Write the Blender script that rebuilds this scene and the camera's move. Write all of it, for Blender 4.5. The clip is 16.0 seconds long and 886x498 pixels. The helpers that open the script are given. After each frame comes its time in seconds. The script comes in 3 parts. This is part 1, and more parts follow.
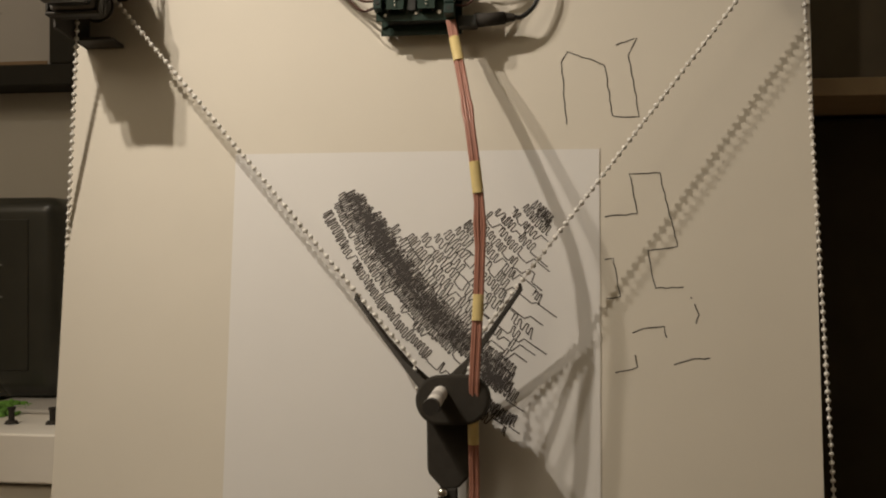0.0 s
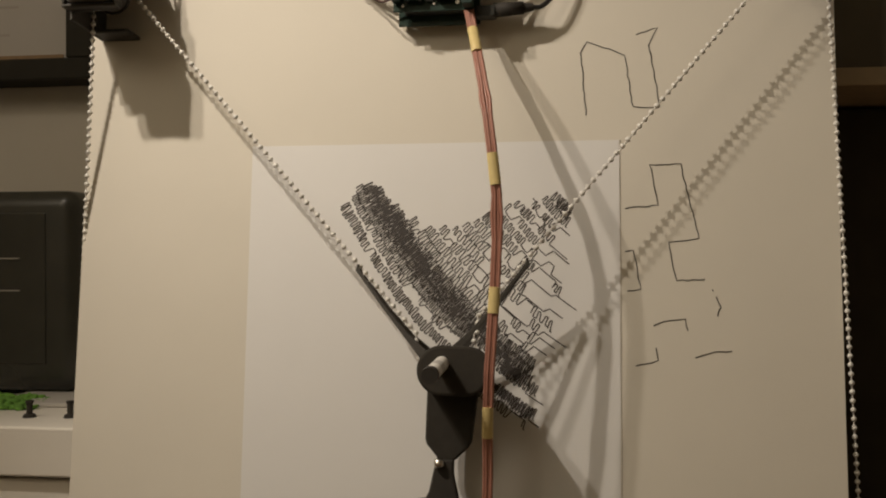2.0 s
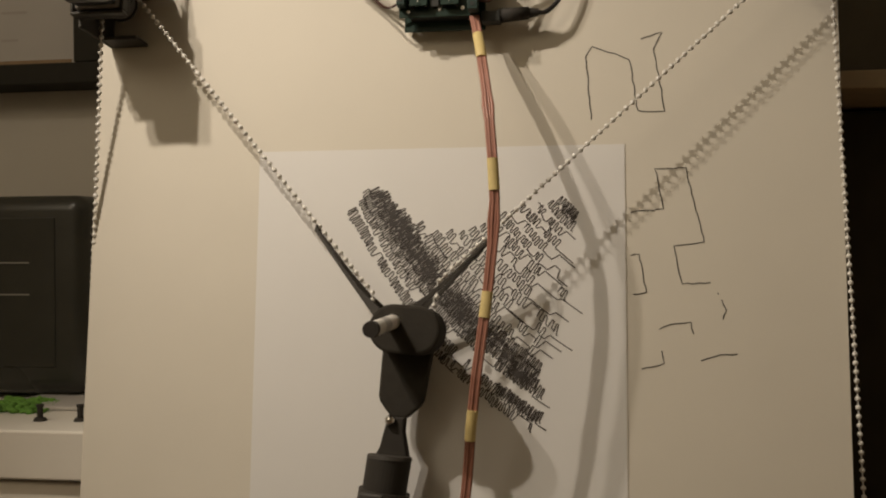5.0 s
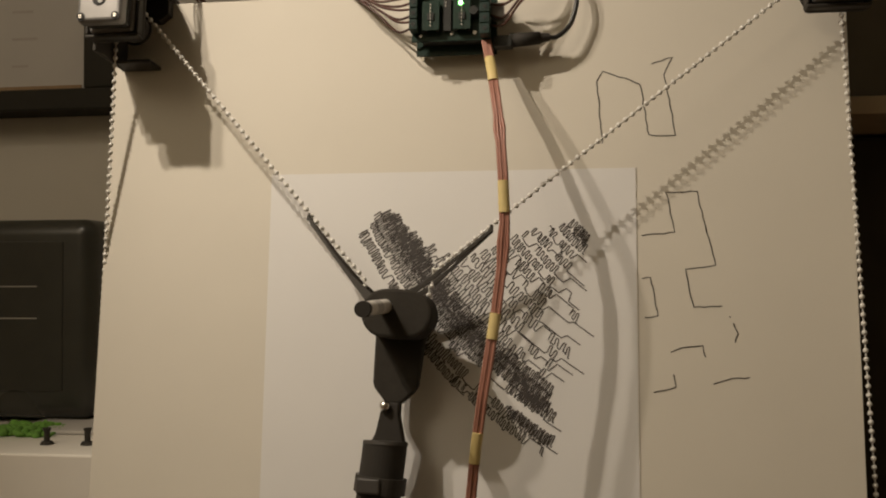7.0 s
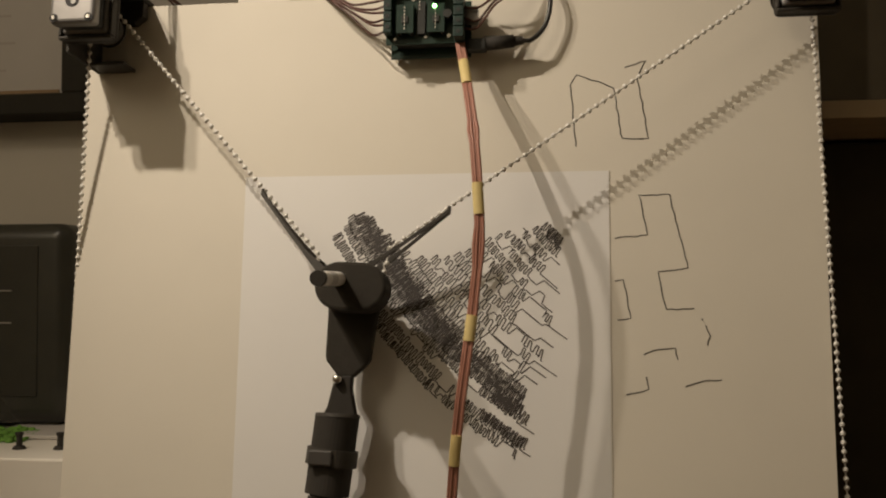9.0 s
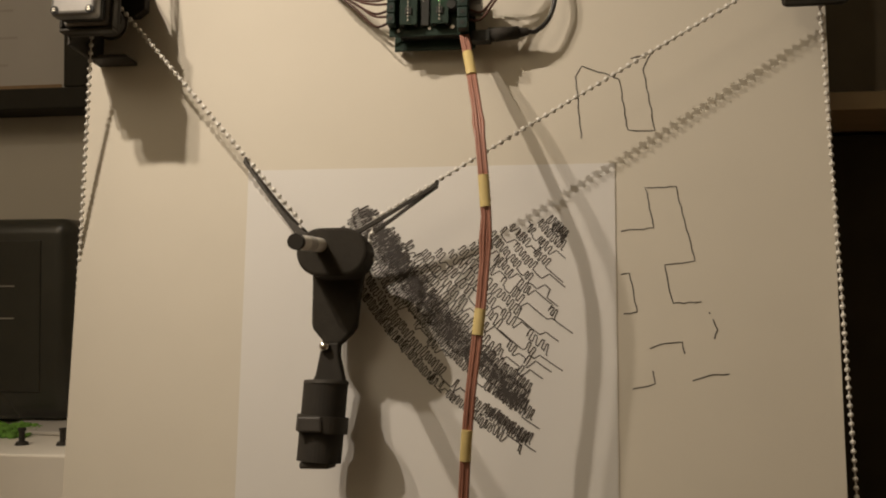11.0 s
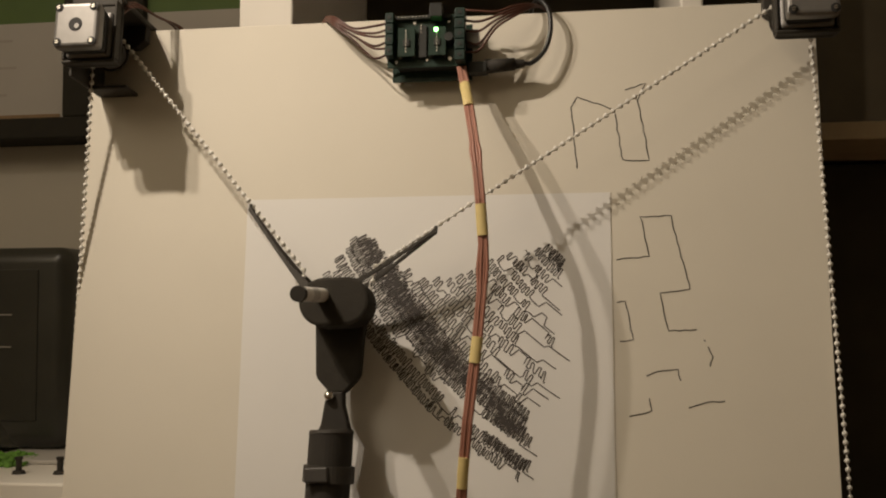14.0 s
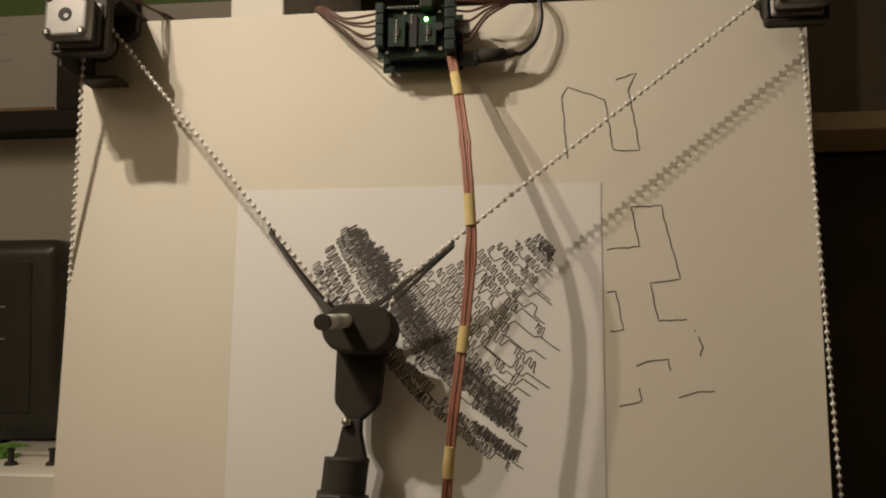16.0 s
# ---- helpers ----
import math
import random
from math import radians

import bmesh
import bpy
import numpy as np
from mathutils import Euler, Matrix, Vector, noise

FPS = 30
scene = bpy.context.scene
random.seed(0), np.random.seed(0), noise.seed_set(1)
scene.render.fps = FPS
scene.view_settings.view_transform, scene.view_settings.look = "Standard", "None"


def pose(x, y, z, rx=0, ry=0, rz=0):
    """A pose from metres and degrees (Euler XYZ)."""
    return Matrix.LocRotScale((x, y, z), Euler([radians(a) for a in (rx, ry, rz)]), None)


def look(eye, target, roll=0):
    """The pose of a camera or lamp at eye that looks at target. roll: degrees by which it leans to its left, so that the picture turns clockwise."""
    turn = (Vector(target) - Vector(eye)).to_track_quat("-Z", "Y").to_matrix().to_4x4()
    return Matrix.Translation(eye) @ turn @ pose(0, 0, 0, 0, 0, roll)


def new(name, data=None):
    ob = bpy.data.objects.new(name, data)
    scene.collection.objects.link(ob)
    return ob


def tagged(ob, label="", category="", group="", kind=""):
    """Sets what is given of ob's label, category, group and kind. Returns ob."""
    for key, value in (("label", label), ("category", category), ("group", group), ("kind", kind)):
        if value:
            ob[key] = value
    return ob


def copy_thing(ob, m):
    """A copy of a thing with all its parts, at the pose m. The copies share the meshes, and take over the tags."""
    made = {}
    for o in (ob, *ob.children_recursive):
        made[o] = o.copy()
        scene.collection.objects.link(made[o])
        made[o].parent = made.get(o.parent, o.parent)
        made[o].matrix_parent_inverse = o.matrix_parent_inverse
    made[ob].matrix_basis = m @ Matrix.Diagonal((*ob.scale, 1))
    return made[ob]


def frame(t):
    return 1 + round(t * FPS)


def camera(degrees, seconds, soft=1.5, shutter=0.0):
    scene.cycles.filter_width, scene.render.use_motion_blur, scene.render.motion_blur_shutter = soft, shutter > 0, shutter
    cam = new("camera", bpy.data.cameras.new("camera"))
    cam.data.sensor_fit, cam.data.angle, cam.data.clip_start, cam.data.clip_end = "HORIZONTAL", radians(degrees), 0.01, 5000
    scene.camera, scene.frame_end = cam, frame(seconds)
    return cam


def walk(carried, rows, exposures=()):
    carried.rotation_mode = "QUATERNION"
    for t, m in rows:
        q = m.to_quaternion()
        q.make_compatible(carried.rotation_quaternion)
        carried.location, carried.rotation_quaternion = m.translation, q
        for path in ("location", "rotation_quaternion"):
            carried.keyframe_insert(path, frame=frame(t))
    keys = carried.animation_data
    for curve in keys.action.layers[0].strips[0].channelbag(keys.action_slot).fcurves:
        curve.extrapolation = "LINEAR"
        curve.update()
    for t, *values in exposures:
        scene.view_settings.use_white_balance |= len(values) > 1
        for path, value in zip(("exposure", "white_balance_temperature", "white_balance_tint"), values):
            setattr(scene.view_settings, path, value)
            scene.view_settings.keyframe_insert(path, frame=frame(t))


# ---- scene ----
# A wall plotter: two stepper motors on the top corners of a leaning board move a pen gondola on bead chains.
LEAN = Matrix.Translation((0, 0, 0.8)) @ pose(0, 0, 0, -6.5) @ Matrix.Translation((0, 0, -0.8))

PATH = [
    (0, (0.134, -0.797, 0.873), (-0.134, 1.171, 1.107), 0.8),
    (0.5, (0.136, -0.796, 0.874), (-0.142, 1.171, 1.105), 0.6),
    (1, (0.132, -0.795, 0.876), (-0.15, 1.172, 1.103), 0.5),
    (1.5, (0.13, -0.794, 0.873), (-0.157, 1.172, 1.106), 0.8),
    (2, (0.13, -0.791, 0.872), (-0.166, 1.174, 1.095), 0.8),
    (2.5, (0.134, -0.789, 0.872), (-0.165, 1.177, 1.088), 0.8),
    (3, (0.14, -0.788, 0.87), (-0.169, 1.177, 1.081), 0.6),
    (5.3, (0.13, -0.797, 0.877), (-0.178, 1.167, 1.099), 0.6),
    (5.5, (0.131, -0.795, 0.867), (-0.181, 1.163, 1.124), 0.6),
    (6, (0.127, -0.8, 0.866), (-0.183, 1.156, 1.148), 0.6),
    (6.5, (0.122, -0.802, 0.87), (-0.18, 1.154, 1.156), 0.7),
    (7, (0.121, -0.798, 0.869), (-0.185, 1.159, 1.15), 0.8),
    (7.5, (0.125, -0.794, 0.865), (-0.175, 1.162, 1.153), 0.7),
    (8, (0.13, -0.797, 0.865), (-0.154, 1.161, 1.158), 0.8),
    (8.5, (0.133, -0.796, 0.862), (-0.148, 1.16, 1.167), 0.8),
    (9, (0.132, -0.795, 0.862), (-0.15, 1.162, 1.166), 0.8),
    (11.5, (0.131, -0.787, 0.86), (-0.162, 1.169, 1.158), 0.7),
    (12, (0.13, -0.788, 0.86), (-0.161, 1.167, 1.168), 0.6),
    (12.5, (0.128, -0.795, 0.862), (-0.151, 1.156, 1.2), 0.7),
    (13, (0.134, -0.798, 0.86), (-0.148, 1.151, 1.21), 0.6),
    (13.5, (0.132, -0.795, 0.86), (-0.153, 1.153, 1.211), 0.6),
    (14, (0.128, -0.796, 0.86), (-0.147, 1.153, 1.211), 0.6),
    (14.5, (0.127, -0.797, 0.86), (-0.143, 1.153, 1.211), 0.7),
    (15, (0.128, -0.794, 0.858), (-0.144, 1.158, 1.199), 0.7),
    (15.5, (0.132, -0.794, 0.857), (-0.141, 1.157, 1.2), 0.7),
    (16, (0.137, -0.793, 0.855), (-0.142, 1.157, 1.2), 0.6),
]
cam = camera(47.0, 16.0, soft=2.05)
# the film's white balance drifts a little warmer
walk(cam, [(t, LEAN @ look(eye, target, roll)) for t, eye, target, roll in PATH],
     [(0, 0.03, 6200, 10), (3, 0.03, 6230, 10), (6.5, 0.01, 6380, 10), (9, 0.0, 6480, 10), (12, 0.0, 6560, 11), (16, 0.0, 6500, 10)])

# ---- light ----
world = bpy.data.worlds.new("room_air")
scene.world = world
world.use_nodes = True
world.node_tree.nodes["Background"].inputs[0].default_value = (1.0, 0.82, 0.62, 1)
world.node_tree.nodes["Background"].inputs[1].default_value = 0.10


def bulb(name, place, aim, watts, size, cone):
    """A bulb in the shade of a desk lamp, which throws a soft cone of light on the board."""
    lamp = bpy.data.lights.new(name, "SPOT")
    lamp.energy, lamp.shadow_soft_size, lamp.color = watts, size, (1.0, 0.855, 0.69)
    lamp.spot_size, lamp.spot_blend = radians(cone), 1.0
    ob = new(name, lamp)
    ob.matrix_basis = LEAN @ look(place, aim)
    return ob


bulb("lamp_bulb", (-0.450, -0.540, 1.630), (0.33, 0, 0.62), 16.7, 0.008, 88)
bulb("lamp_bulb", (-0.435, -0.420, 1.500), (0.34, 0, 0.60), 8.4, 0.008, 88)
# the lamp's spill past its reflector
spill = bpy.data.lights.new("lamp_spill", "POINT")
spill.energy, spill.shadow_soft_size, spill.color = 1.6, 0.008, (1.0, 0.855, 0.69)
new("lamp_spill", spill).matrix_basis = LEAN @ Matrix.Translation((-0.452, -0.538, 1.628))
# unseen fill light, added high in the room to lift the shadows
fill_light = bpy.data.lights.new("room_fill", "POINT")
fill_light.energy, fill_light.shadow_soft_size, fill_light.color = 14.5, 0.30, (1.0, 0.83, 0.60)
new("room_fill", fill_light).location = (-0.9, -1.6, 2.1)


# ---- materials ----
def material(name, colour, rough=0.6, metal=0.0, vary=0.06, scale=30.0, bump=0.0, bump_scale=200.0, stain=0.0, coat=0.0,
             random_tint=0.0):
    m = bpy.data.materials.new(name)
    m.use_nodes = True
    nt = m.node_tree
    p = nt.nodes["Principled BSDF"]
    p.inputs["Roughness"].default_value, p.inputs["Metallic"].default_value = rough, metal
    p.inputs["Coat Weight"].default_value = coat
    co = nt.nodes.new("ShaderNodeTexCoord")
    fine, wide = nt.nodes.new("ShaderNodeTexNoise"), nt.nodes.new("ShaderNodeTexNoise")
    fine.inputs["Scale"].default_value, wide.inputs["Scale"].default_value = scale, scale / 9
    fine.inputs["Detail"].default_value = 6
    for n in (fine, wide):
        nt.links.new(co.outputs["Object"], n.inputs["Vector"])
    add = nt.nodes.new("ShaderNodeMath")
    add.operation = "ADD"
    nt.links.new(fine.outputs["Fac"], add.inputs[0])
    nt.links.new(wide.outputs["Fac"], add.inputs[1])
    ramp = nt.nodes.new("ShaderNodeMapRange")
    ramp.inputs["From Min"].default_value, ramp.inputs["From Max"].default_value = 0.6, 1.4
    ramp.inputs["To Min"].default_value, ramp.inputs["To Max"].default_value = 1 - vary, 1 + vary
    nt.links.new(add.outputs[0], ramp.inputs["Value"])
    mix = nt.nodes.new("ShaderNodeVectorMath")
    mix.operation = "SCALE"
    mix.inputs[0].default_value = colour[:3]
    nt.links.new(ramp.outputs[0], mix.inputs["Scale"])
    out = mix.outputs[0]
    if stain:
        blot = nt.nodes.new("ShaderNodeTexNoise")
        blot.inputs["Scale"].default_value, blot.inputs["Detail"].default_value = scale / 4, 8
        nt.links.new(co.outputs["Object"], blot.inputs["Vector"])
        cut = nt.nodes.new("ShaderNodeMapRange")
        cut.inputs["From Min"].default_value, cut.inputs["From Max"].default_value = 0.58, 0.75
        cut.inputs["To Min"].default_value, cut.inputs["To Max"].default_value = 1.0, 1.0 - stain
        nt.links.new(blot.outputs["Fac"], cut.inputs["Value"])
        mul = nt.nodes.new("ShaderNodeVectorMath")
        mul.operation = "SCALE"
        nt.links.new(out, mul.inputs[0])
        nt.links.new(cut.outputs[0], mul.inputs["Scale"])
        out = mul.outputs[0]
    if random_tint:
        info = nt.nodes.new("ShaderNodeObjectInfo")
        tint = nt.nodes.new("ShaderNodeMapRange")
        tint.inputs["To Min"].default_value, tint.inputs["To Max"].default_value = 1 - random_tint, 1 + random_tint
        nt.links.new(info.outputs["Random"], tint.inputs["Value"])
        mul = nt.nodes.new("ShaderNodeVectorMath")
        mul.operation = "SCALE"
        nt.links.new(out, mul.inputs[0])
        nt.links.new(tint.outputs[0], mul.inputs["Scale"])
        out = mul.outputs[0]
    nt.links.new(out, p.inputs["Base Color"])
    rr = nt.nodes.new("ShaderNodeMapRange")
    rr.inputs["To Min"].default_value, rr.inputs["To Max"].default_value = max(0.02, rough - 0.08), min(1, rough + 0.08)
    nt.links.new(wide.outputs["Fac"], rr.inputs["Value"])
    nt.links.new(rr.outputs[0], p.inputs["Roughness"])
    if bump:
        grain = nt.nodes.new("ShaderNodeTexNoise")
        grain.inputs["Scale"].default_value, grain.inputs["Detail"].default_value = bump_scale, 4
        nt.links.new(co.outputs["Object"], grain.inputs["Vector"])
        b = nt.nodes.new("ShaderNodeBump")
        b.inputs["Strength"].default_value, b.inputs["Distance"].default_value = bump, 0.001
        nt.links.new(grain.outputs["Fac"], b.inputs["Height"])
        nt.links.new(b.outputs[0], p.inputs["Normal"])
    return m


def glow(name, colour, strength):
    m = bpy.data.materials.new(name)
    m.use_nodes = True
    p = m.node_tree.nodes["Principled BSDF"]
    p.inputs["Base Color"].default_value = (*colour, 1)
    p.inputs["Emission Color"].default_value, p.inputs["Emission Strength"].default_value = (*colour, 1), strength
    return m


CARD = material("cream_card", (0.71, 0.666, 0.57), 0.75, vary=0.035, scale=14, bump=0.10, bump_scale=700, stain=0.04)
PAPER = material("white_paper", (0.775, 0.763, 0.735), 0.8, vary=0.02, scale=20, bump=0.08, bump_scale=900)
FIBRE = material("brown_fibreboard", (0.30, 0.20, 0.11), 0.8, vary=0.15, scale=120, bump=0.3)
INK = material("black_ink", (0.052, 0.045, 0.041), 0.6, vary=0.2, scale=300)
# grey of the shade line painted along the paper's edge
EDGE_SHADE = material("paper_edge_shade_grey", (0.40, 0.36, 0.30), 0.7, vary=0.1, scale=300)
STEEL = material("brushed_aluminium", (0.25, 0.243, 0.235), 0.42, metal=0.6, vary=0.08, scale=160, bump=0.06, bump_scale=900)
CHROME = material("bright_steel", (0.70, 0.68, 0.64), 0.18, metal=1.0, vary=0.05)
CORE = material("black_laminations", (0.020, 0.020, 0.020), 0.45, vary=0.2, scale=200, bump=0.2)
HOLE = material("dark_bore", (0.015, 0.014, 0.013), 0.7)
PRINT = material("black_printed_plastic", (0.050, 0.045, 0.038), 0.6, vary=0.15, scale=150, bump=0.25, bump_scale=500)
RUBBER = material("black_rubber", (0.036, 0.032, 0.027), 0.75, vary=0.15, scale=90)
DULL = material("matt_black_plastic", (0.036, 0.032, 0.026), 0.9, vary=0.2, scale=120, bump=0.2, bump_scale=500)
BEAD = material("white_bead_plastic", (0.72, 0.695, 0.64), 0.32, vary=0.03, scale=60, random_tint=0.06)
PENWHITE = material("grey_white_pen_barrel", (0.72, 0.70, 0.65), 0.4, vary=0.08, scale=120)
PCB = material("dark_green_circuit_board", (0.014, 0.034, 0.024), 0.7, vary=0.3, scale=260, coat=0.3)
CHIP = material("black_chip", (0.030, 0.031, 0.028), 0.45, vary=0.2, scale=200)
SOLDER = material("solder_pin", (0.75, 0.74, 0.70), 0.25, metal=0.8)
TERMINAL = material("dark_green_terminal", (0.016, 0.034, 0.028), 0.5, vary=0.2, scale=200)
LED = glow("green_led", (0.28, 1.0, 0.22), 14.0)
WIRE = material("red_brown_wire", (0.34, 0.155, 0.11), 0.45, vary=0.12, scale=90)
WIREDARK = material("brown_wire", (0.085, 0.033, 0.022), 0.45, vary=0.15, scale=90, random_tint=0.2)
BLACKWIRE = material("black_cable", (0.016, 0.015, 0.014), 0.4, vary=0.2, scale=120)
TAPE = material("yellow_tape", (0.66, 0.53, 0.23), 0.5, vary=0.12, scale=120, bump=0.15)
SHELFWHITE = material("white_shelf_lacquer", (0.80, 0.76, 0.68), 0.45, vary=0.04, scale=20, bump=0.04)
WALL = material("grey_wall_paint", (0.64, 0.60, 0.52), 0.85, vary=0.04, scale=12, bump=0.15, bump_scale=250)
DARKBACK = material("dark_brown", (0.060, 0.048, 0.030), 0.6, vary=0.25, scale=18, bump=0.1)
FRAMEBLACK = material("black_frame_lacquer", (0.028, 0.025, 0.018), 0.7, vary=0.15, scale=60)
PRINTGREY = material("pale_grey_print", (0.50, 0.475, 0.44), 0.6, vary=0.04, scale=25)
PRINTGREEN = material("green_print", (0.10, 0.17, 0.04), 0.6, vary=0.15, scale=25)
PRINTTEXT = material("faint_print_bars", (0.42, 0.38, 0.35), 0.6)
GLOSSBLACK = material("gloss_black_plastic", (0.042, 0.041, 0.033), 0.30, vary=0.2, scale=25)
SLOT = material("grey_trim", (0.40, 0.38, 0.34), 0.35, metal=0.5)
MOSS = material("green_felt", (0.15, 0.33, 0.05), 0.9, vary=0.35, scale=160, bump=0.6, bump_scale=400)
PRINTGREYBLACK = material("grey_black_plastic", (0.05, 0.045, 0.04), 0.55, vary=0.15, scale=150)
PENGREY = material("pen_print_grey", (0.46, 0.44, 0.41), 0.45, vary=0.2, scale=200)
OAK = material("pale_wood_shelf", (0.52, 0.42, 0.28), 0.55, vary=0.12, scale=40, bump=0.1)
FLOORWOOD = material("brown_floor_boards", (0.22, 0.14, 0.08), 0.5, vary=0.25, scale=9, bump=0.1)
CEIL = material("white_ceiling_paint", (0.75, 0.72, 0.66), 0.9, vary=0.03, scale=8)

for dull in (DULL, FRAMEBLACK, DARKBACK, RUBBER, PRINT, PCB, TERMINAL, CHIP):
    dull.node_tree.nodes["Principled BSDF"].inputs["Specular IOR Level"].default_value = 0.25


# ---- mesh helpers ----
def mesh(name, bm, mat, smooth=False):
    me = bpy.data.meshes.new(name)
    bmesh.ops.recalc_face_normals(bm, faces=bm.faces)
    bm.to_mesh(me)
    bm.free()
    me.materials.append(mat)
    if smooth:
        for p in me.polygons:
            p.use_smooth = True
    return me


def part(name, bm, mat, parent, label="", smooth=False):
    ob = new(name, mesh(name, bm, mat, smooth))
    ob.parent = parent
    if label:
        tagged(ob, label)
    return ob


def thing(name, label, category, m=None, group="", kind=""):
    ob = tagged(new(name), label, category, group, kind)
    ob.matrix_basis = m if m is not None else Matrix()
    return ob


def solid(name, bm, mat, label, category, m=None, kind="", smooth=False):
    ob = tagged(new(name, mesh(name, bm, mat, smooth)), label, category, "", kind)
    ob.matrix_basis = m if m is not None else Matrix()
    return ob


def box(x0, x1, y0, y1, z0, z1, bevel=0.0, bm=None, segments=2):
    bm = bm or bmesh.new()
    vs = bmesh.ops.create_cube(bm, size=1)["verts"]
    for v in vs:
        v.co = Vector(((x0 + x1) / 2 + v.co.x * (x1 - x0), (y0 + y1) / 2 + v.co.y * (y1 - y0), (z0 + z1) / 2 + v.co.z * (z1 - z0)))
    if bevel:
        es = list({e for v in vs for e in v.link_edges})
        bmesh.ops.bevel(bm, geom=es, offset=bevel, segments=segments, profile=0.5, affect="EDGES")
    return bm


def rod(a, b, r, r2=None, bm=None, n=16, caps=True):
    """A cylinder or cone from a to b."""
    bm = bm or bmesh.new()
    a, b = Vector(a), Vector(b)
    m = Matrix.Translation((a + b) / 2) @ (b - a).to_track_quat("Z", "Y").to_matrix().to_4x4()
    bmesh.ops.create_cone(bm, cap_ends=caps, segments=n, radius1=r, radius2=r if r2 is None else r2, depth=(b - a).length, matrix=m)
    return bm


def ball(c, r, bm=None, sub=2, stretch=(1, 1, 1)):
    bm = bm or bmesh.new()
    bmesh.ops.create_icosphere(bm, subdivisions=sub, radius=r, matrix=Matrix.Translation(c) @ Matrix.Diagonal((*stretch, 1)))
    return bm


def slab(outline, y0, y1, bevel=0.0):
    """A plate with an outline in x and z, from y0 to y1."""
    bm = bmesh.new()
    f = bm.faces.new([bm.verts.new((x, y0, z)) for x, z in outline])
    ext = bmesh.ops.extrude_face_region(bm, geom=[f])
    for v in ext["geom"]:
        if isinstance(v, bmesh.types.BMVert):
            v.co.y = y1
    if bevel:
        es = [e for e in bm.edges if abs(e.verts[0].co.y - e.verts[1].co.y) < 1e-6]
        bmesh.ops.bevel(bm, geom=es, offset=bevel, segments=2, profile=0.5, affect="EDGES")
    return bm


def spline(points, n):
    """A smooth line through the points (Catmull-Rom), n pieces a span."""
    p = [Vector(q) for q in points]
    p = [2 * p[0] - p[1], *p, 2 * p[-1] - p[-2]]
    out = []
    for i in range(1, len(p) - 2):
        for k in range(n):
            u = k / n
            a, b, c, d = p[i - 1:i + 3]
            out.append(0.5 * (2 * b + (c - a) * u + (2 * a - 5 * b + 4 * c - d) * u * u + (3 * b - 3 * c + d - a) * u ** 3))
    return out + [p[-2]]


def tube(points, r, n=6, bm=None, starts=1.0, caps=True):
    """A round tube along a line of points; it may start narrower."""
    bm = bm or bmesh.new()
    pts = [Vector(q) for q in points]
    rings, side = [], None
    for i, q in enumerate(pts):
        d = (pts[min(i + 1, len(pts) - 1)] - pts[max(i - 1, 0)]).normalized()
        if side is None:
            side = d.orthogonal().normalized()
        side = (side - d * side.dot(d)).normalized()
        up = d.cross(side)
        w = r * (starts if i == 0 else 1.0)
        rings.append([bm.verts.new(q + w * (math.cos(2 * math.pi * k / n) * side + math.sin(2 * math.pi * k / n) * up)) for k in range(n)])
    for a, b in zip(rings, rings[1:]):
        for k in range(n):
            bm.faces.new((a[k], a[(k + 1) % n], b[(k + 1) % n], b[k]))
    if caps:
        bm.faces.new(rings[0])
        bm.faces.new(rings[-1][::-1])
    return bm


# ---- the room ----
def room():
    solid("floor", box(-2.2, 2.2, -2.6, 0.62, -0.1, 0), FLOORWOOD, "brown wooden floor boards", "floor", kind="structure")
    solid("ceiling", box(-2.2, 2.2, -2.6, 0.62, 2.5, 2.6), CEIL, "white painted ceiling", "ceiling", kind="structure")
    solid("wall_north", box(-2.2, 2.2, 0.42, 0.52, 0, 2.5), WALL, "grey painted wall behind the shelves", "wall", kind="structure")
    solid("wall_south", box(-2.2, 2.2, -2.6, -2.5, 0, 2.5), WALL, "grey painted wall", "wall", kind="structure")
    solid("wall_west", box(-2.2, -2.1, -2.5, 0.42, 0, 2.5), WALL, "grey painted wall", "wall", kind="structure")
    solid("wall_east", box(2.1, 2.2, -2.5, 0.42, 0, 2.5), WALL, "grey painted wall", "wall", kind="structure")


